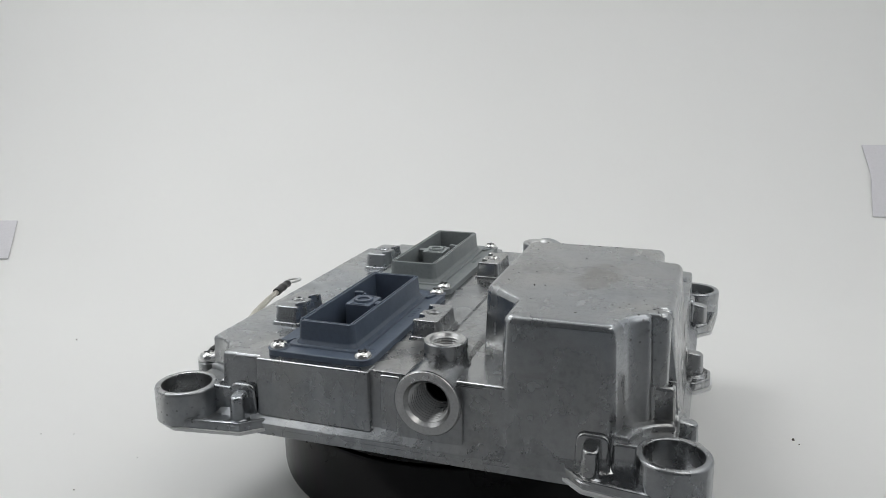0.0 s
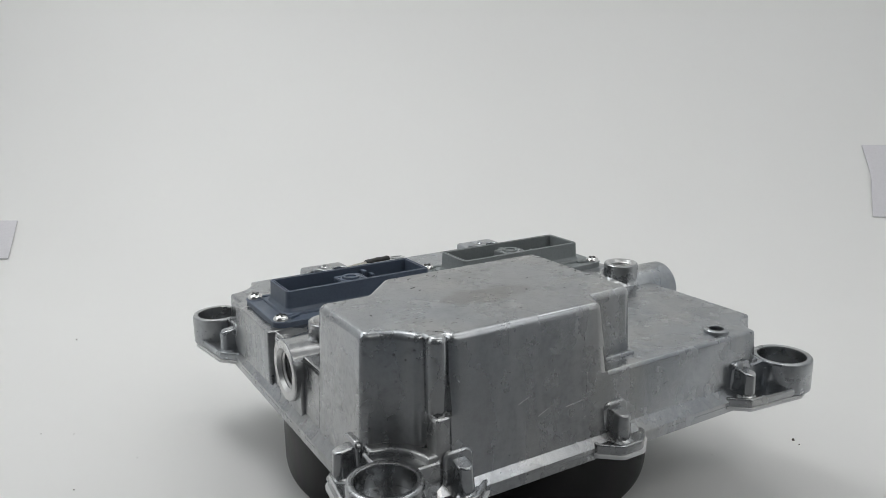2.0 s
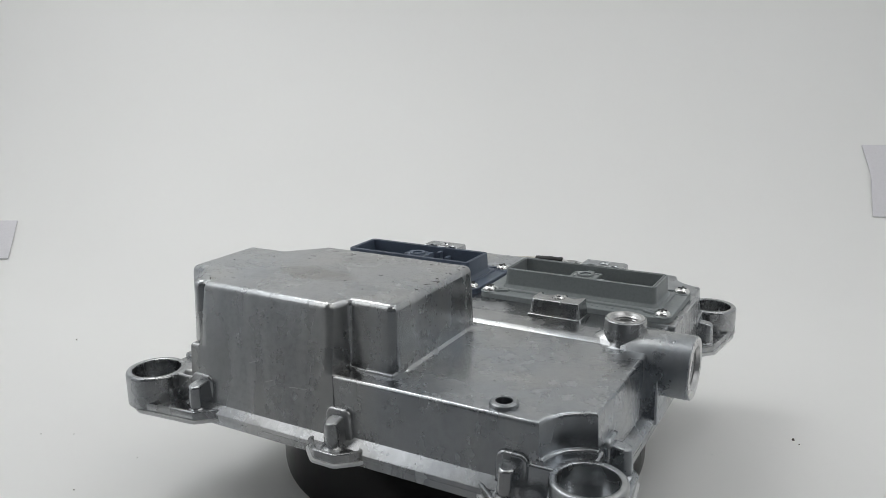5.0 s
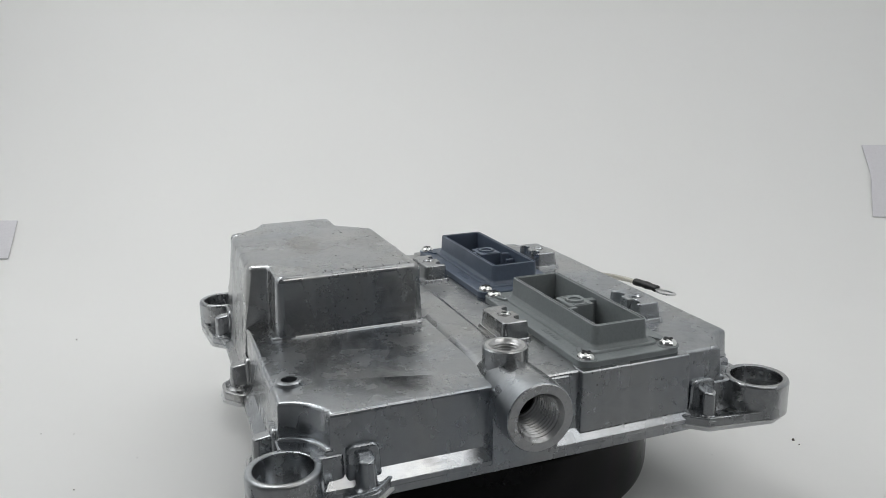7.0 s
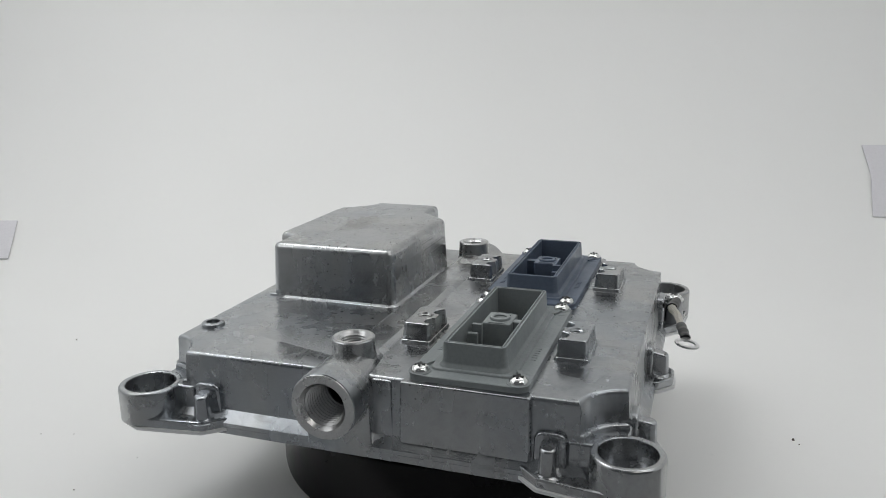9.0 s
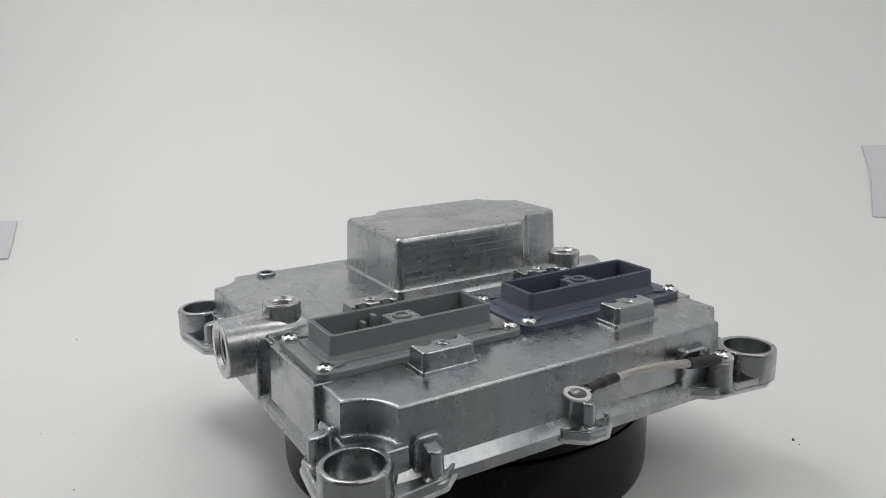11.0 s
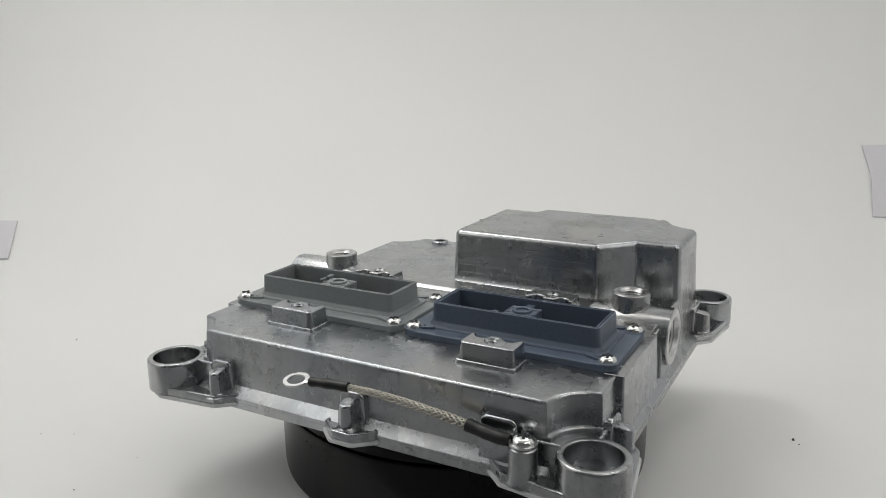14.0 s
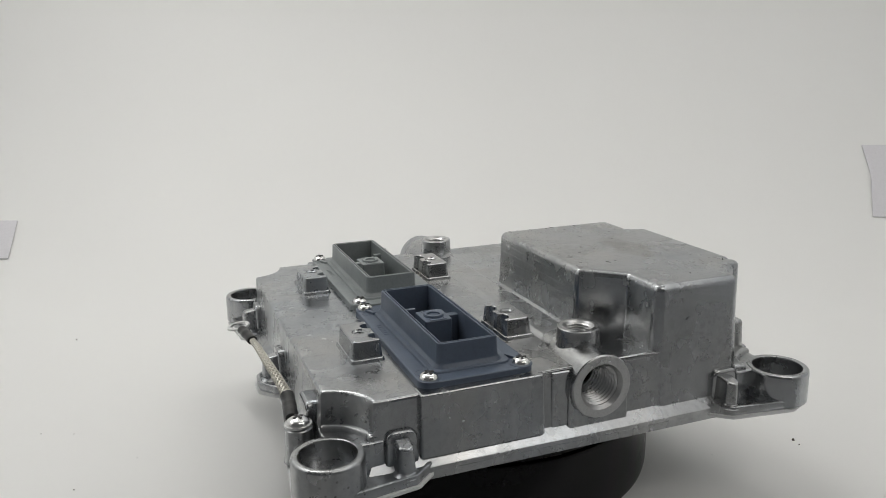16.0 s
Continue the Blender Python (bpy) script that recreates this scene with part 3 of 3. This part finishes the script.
def socket(cx, name, label, mat, screws, keys):
    zf = Z0 - 125.7
    thing = new(name)
    thing.parent = module
    tagged(thing, label)
    bm = bmesh.new()
    block(bm, rect(cx - 51.6, cx + 51.4, 9.6, 60.0, 5, 6), DECK + 0.05, zf, 0.2, 0.6)
    plate = part("flange", bm, mat, thing)
    bm = bmesh.new()
    block(bm, rect(cx - 44.5, cx + 44.5, 17.0, 53.0, 4, 6), zf - 0.3, zf + 0.9, 0.3, 0.5)
    step = part("step", bm, mat, thing)
    deep = DECK - 9.0
    for ob in (plate, step, housing):
        bm = bmesh.new()
        loft(bm, rect(cx - 38.7, cx + 38.7, 23.9, 46.3, 1.0), [(deep - 1.0, 0), (zf + 4, 0)])
        cut(ob, bm)
    zt = Z0 - 114.4
    x0, x1, y0, y1 = cx - 41.0, cx + 41.0, 21.6, 48.6
    outer = ccw(rect(x0, x1, y0, y1, 2.5, 5))
    bm = bmesh.new()
    lays = [(zf, 2.6), (zf + 2.2, 0.9), (zf + 3.0, 0.5), (zt - 0.6, 0), (zt - 0.1, -0.12), (zt, -0.35), (zt, -0.75), (zt - 0.7, -0.95), (zt - 0.7, -1.45), (zt - 0.1, -1.6), (zt - 0.1, -2.1), (zt - 0.4, -2.3), (deep, -2.5)]
    loft(bm, outer, lays, bottom=False, top=False)
    part("shell", bm, mat, thing)
    # dark floor under the pins, with the recess's shade in its colour
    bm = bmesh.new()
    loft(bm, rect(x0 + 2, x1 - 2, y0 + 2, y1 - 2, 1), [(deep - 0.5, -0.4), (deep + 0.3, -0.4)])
    part("pin_field", bm, DARK_RECESS, thing)
    # jack-screw pillar, side keys
    cy = (y0 + y1) / 2 + 0.3
    bm = bmesh.new()
    block(bm, rect(cx - 7.5, cx + 7.5, cy - 6.5, cy + 6.5, 1), deep, zt - 2.2, 0, 0.5)
    block(bm, rect(cx - 2.0, cx + 2.0, *sorted((cy - keys * 6, cy - keys * 12.2)), 0.4), deep, zt - 2.6, 0, 0.4)
    pil = part("jack_pillar", bm, mat, thing)
    bm = bmesh.new()
    lathe(bm, [(3.0, -4), (3.0, 0.6), (3.5, 0.9), (4.4, 0.9), (4.8, 0.2), (4.8, -1)], at(cx, cy, zt - 2.1), 32)
    part("jack_ring", bm, mat, pil)
    # black disc in place of the shade down the jack hole
    bm = bmesh.new()
    lathe(bm, [(0, 0), (3.1, 0), (3.1, 0.4), (0, 0.4)], at(cx, cy, zt - 5), 24)
    part("jack_hole", bm, DARK_RECESS, pil)
    for side in (-1, 1):
        bm = bmesh.new()
        xa, xb = sorted((cx + side * 4.4, cx + side * 7.2))
        for u0, u1, v0, v1 in ((xa, xb, cy - 3.9, cy - 3.0), (xa, xb, cy + 3.0, cy + 3.9), (*sorted((cx + side * 6.6, cx + side * 7.2)), cy - 3.1, cy + 3.1)):
            loft(bm, [(u0, v0), (u1, v0), (u1, v1), (u0, v1)], [(zt - 3.0, 0), (zt - 2.0, 0), (zt - 1.9, -0.1)])
        part("jack_frame", bm, mat, pil)
    for px_, py_ in ((cx - 40.5, 14.4), (cx + 40.5, 14.4), (cx - 40.5, 55.6), (cx + 40.5, 55.6)):
        bm = bmesh.new()
        lathe(bm, [(2.7, 0), (2.85, 0.16), (3.15, 0.16), (3.3, 0)], at(px_, py_, zf - 0.02), 24, closed=True)
        part("mould_ring", bm, mat, plate)
    pin = None
    for row in (y0 + 5.0, y0 + 8.0, y1 - 8.0, y1 - 5.0):
        for k in range(-11, 12):
            if abs(k) < 4:
                continue
            if pin is None:
                bm = bmesh.new()
                loft(bm, rect(-0.35, 0.35, -0.35, 0.35, 0.1, 1), [(deep, 0), (deep + 4.6, 0), (deep + 5.2, -0.2)])
                pin = part("pin", bm, PIN, thing, "thin brass pin")
                spike = pin
            else:
                spike = new("pin", pin.data)
                spike.parent = thing
            spike.location = ((cx + 3.1 * k) / 1000, row / 1000, 0)
    for k, w0, w1, drop in ((10.0, 5.2, 9.8, 1.6), (15.0, 5.8, 10.4, 4.2)):
        bm = bmesh.new()
        ya, yb = sorted((cy + keys * w0, cy + keys * w1))
        block(bm, rect(cx + k, cx + k + 2.2, ya, yb, 0.4), deep, zt - drop, 0, 0.4)
        part("key_rib", bm, mat, thing)
    # little gussets at the screws
    for sx_, sy_ in screws:
        dx = 1 if sx_ > cx else -1
        dy = 1 if sy_ > 35 else -1
        bm = bmesh.new()
        block(bm, rounded(ccw([(sx_ - dx * 10, sy_ - dy * 1.2), (sx_ - dx * 10, sy_ - dy * 3.4), (sx_ - dx * 3.2, sy_ + dy * 0.2), (sx_ - dx * 3.2, sy_ + dy * 1.4)]), 0.3), zf - 0.2, zf + 1.1, 0.05, 0.12)
        part("gusset", bm, mat, thing)
        bm = bmesh.new()
        lathe(bm, [(0, 0), (4.8, 0), (4.8, 0.3), (4.5, 0.5), (0, 0.5)], at(sx_, sy_, zf - 0.1), 28)
        part("screw_seat", bm, mat, thing)
        pan_screw(sx_, sy_, zf + 0.6, thing)
    return thing


socket(55.9, "grey_socket", "grey plastic plug socket held by four screws", GREY_PLASTIC, [(9.0, 54.8), (102.9, 55.4), (102.7, 14.0), (9.0, 14.2)], -1)
socket(-49.5, "blue_socket", "slate blue plastic plug socket held by four screws", BLUE_PLASTIC, [(-96.7, 55.2), (-96.7, 14.1), (-2.3, 55.1), (-2.3, 14.2)], 1)

for x0, y0, mat in ((64, 54.6, GREY_PLASTIC), (64, 13.0, GREY_PLASTIC), (-42, 54.6, BLUE_PLASTIC), (-42, 13.0, BLUE_PLASTIC)):
    bm = bmesh.new()
    for k in range(6):
        x = x0 + 2.6 * k
        loft(bm, [(x, y0), (x + 1.6, y0), (x + 1.6, y0 + 2.4), (x, y0 + 2.4)], [(Z0 - 125.9, 0), (Z0 - 125.5, -0.1)])
    part("moulded_marks", bm, mat, module)

# base plate under the housing
bm = bmesh.new()
loft(bm, OUT, [(0.1, 2.4), (-0.9, 3.2), (-0.9, 5.0), (-0.6, 5.4), (UNDER + 0.2, 5.5)])
part("base_plate", bm, CAST, module, "grey pressed base plate under the housing")

# earth strap
strap = new("earth_strap")
strap.parent = module
tagged(strap, "short braided earth strap with black sleeves and a ring terminal")
SP = [Vector(p) for p in ((-76.5, 107.4, 20.0), (-66.5, 106.4, 20.4), (-57.3, 105.6, 21.4), (-44, 107.0, 24.0), (-31, 109.2, 26.7), (-16, 111.0, 28.7), (-3.7, 112.6, 29.5), (5, 114.0, 29.7), (13.4, 115.4, 29.6))]


def along(f):
    """A point of the strap's line, f from 0 to 1."""
    f = min(max(f, 0), 1) * (len(SP) - 1)
    i = min(int(f), len(SP) - 2)
    t = f - i
    p0, p1, p2, p3 = SP[max(i - 1, 0)], SP[i], SP[i + 1], SP[min(i + 2, len(SP) - 1)]
    return 0.5 * ((2 * p1) + (p2 - p0) * t + (2 * p0 - 5 * p1 + 4 * p2 - p3) * t * t + (3 * p1 - p0 - 3 * p2 + p3) * t ** 3)


bm = bmesh.new()
tube(bm, [along(0.24 + 0.52 * i / 30) for i in range(31)], [1.75 - 0.027 * i for i in range(31)], 10, 0.8)
core = part("braid", bm, BRAID, strap, "silvery tinned copper braid")
for k in range(12):
    way = 1 if k % 2 else -1
    bm = bmesh.new()
    path = []
    for i in range(91):
        f = i / 90
        p = along(0.24 + 0.52 * f)
        a = way * (2 * math.pi * (3.6 * f)) + k * math.pi / 6
        d = (along(0.245 + 0.52 * f) - along(0.235 + 0.52 * f)).normalized()
        s = d.cross(Vector((0, 0, 1))).normalized()
        u = s.cross(d)
        path.append(p + s * ((2.15 - 1.0 * f) * math.cos(a)) + u * ((1.7 - 0.75 * f + 0.1 * math.sin(9 * a)) * math.sin(a)))
    tube(bm, path, 0.42, 6, 0.8)
    part("strand", bm, BRAID, core)
bm = bmesh.new()
tube(bm, [along(0.02 + 0.24 * i / 12) for i in range(13)], [2.4, 2.8, 3.0, 3.1, 3.0, 3.0, 3.1, 3.0, 2.9, 2.9, 2.9, 3.0, 3.0], 16, 0.9)
part("black_sleeve", bm, BLACK_SLEEVE, strap, "black shrink sleeve")
bm = bmesh.new()
tube(bm, [along(0.74 + 0.25 * i / 12) for i in range(13)], [2.5, 2.6, 2.5, 2.5, 2.4, 2.5, 2.7, 2.6, 2.3, 2.2, 2.3, 2.5, 2.2], 16, 0.85)
part("black_sleeve", bm, BLACK_SLEEVE, strap, "black shrink sleeve")


def ring_terminal(c, toward, tilt=0):
    bm = bmesh.new()
    place = at(*c) @ pose(0, 0, 0, tilt, 0, 0)
    lathe(bm, [(3.9, -0.45), (5.6, -0.45), (5.7, 0.0), (5.6, 0.45), (3.9, 0.45)], place, 36, closed=True)
    d = (toward - Vector(c)).normalized()
    reach = max((toward - Vector(c)).length, 6.0)
    tube(bm, [Vector(c) + d * 4.7, Vector(c) + d * (4.7 + reach) / 2, Vector(c) + d * reach], [2.2, 2.0, 1.8], 8, 0.35)
    return part("ring_terminal", bm, STEEL, strap, "bright tinned ring terminal")


ring_terminal((19.6, 116.2, 29.3), along(0.95), -8)
ring_terminal((-80.2, 105.5, Z0 - 143.2), along(0.12))
pan_screw(-80.2, 105.5, Z0 - 142.4, strap, 4.6)

# ---------------------------------------------------------------- crumbs on the sheet
for cx_, cy_, cz_, r_ in ((0.1819, -0.0032, 0.0000, 0.0010), (0.1832, -0.0083, 0.0000, 0.0006), (-0.2449, 0.0056, 0.0000, 0.0004), (-0.2256, 0.0056, -0.0000, 0.0004), (-0.1776, -0.0216, 0.0000, 0.0004), (-0.1968, -0.0536, 0.0000, 0.0005), (-0.2978, 0.1582, 0.0000, 0.0006), (0.1325, -0.0192, 0.0000, 0.0003)):
    bm = bmesh.new()
    bmesh.ops.create_icosphere(bm, subdivisions=1, radius=r_ * 1000)
    for v in bm.verts:
        v.co *= random.uniform(0.6, 1.1)
    ob = part("crumb", bm, CRUMB)
    ob.location = (cx_, cy_, cz_ + r_ * 0.6)
    tagged(ob, "tiny dark crumb on the white sheet", "crumb")


# ---------------------------------------------------------------- turning
def motions():
    rows = [(float(t), SPIN_START + SPIN_RATE * t) for t in range(17)]
    walk(module, [(t, pose(0, 0, TOP / 1000, 0, 0, a)) for t, a in rows])
    walk(platter, [(t, pose(0, 0, TOP / 1000, 0, 0, a)) for t, a in rows])


motions()
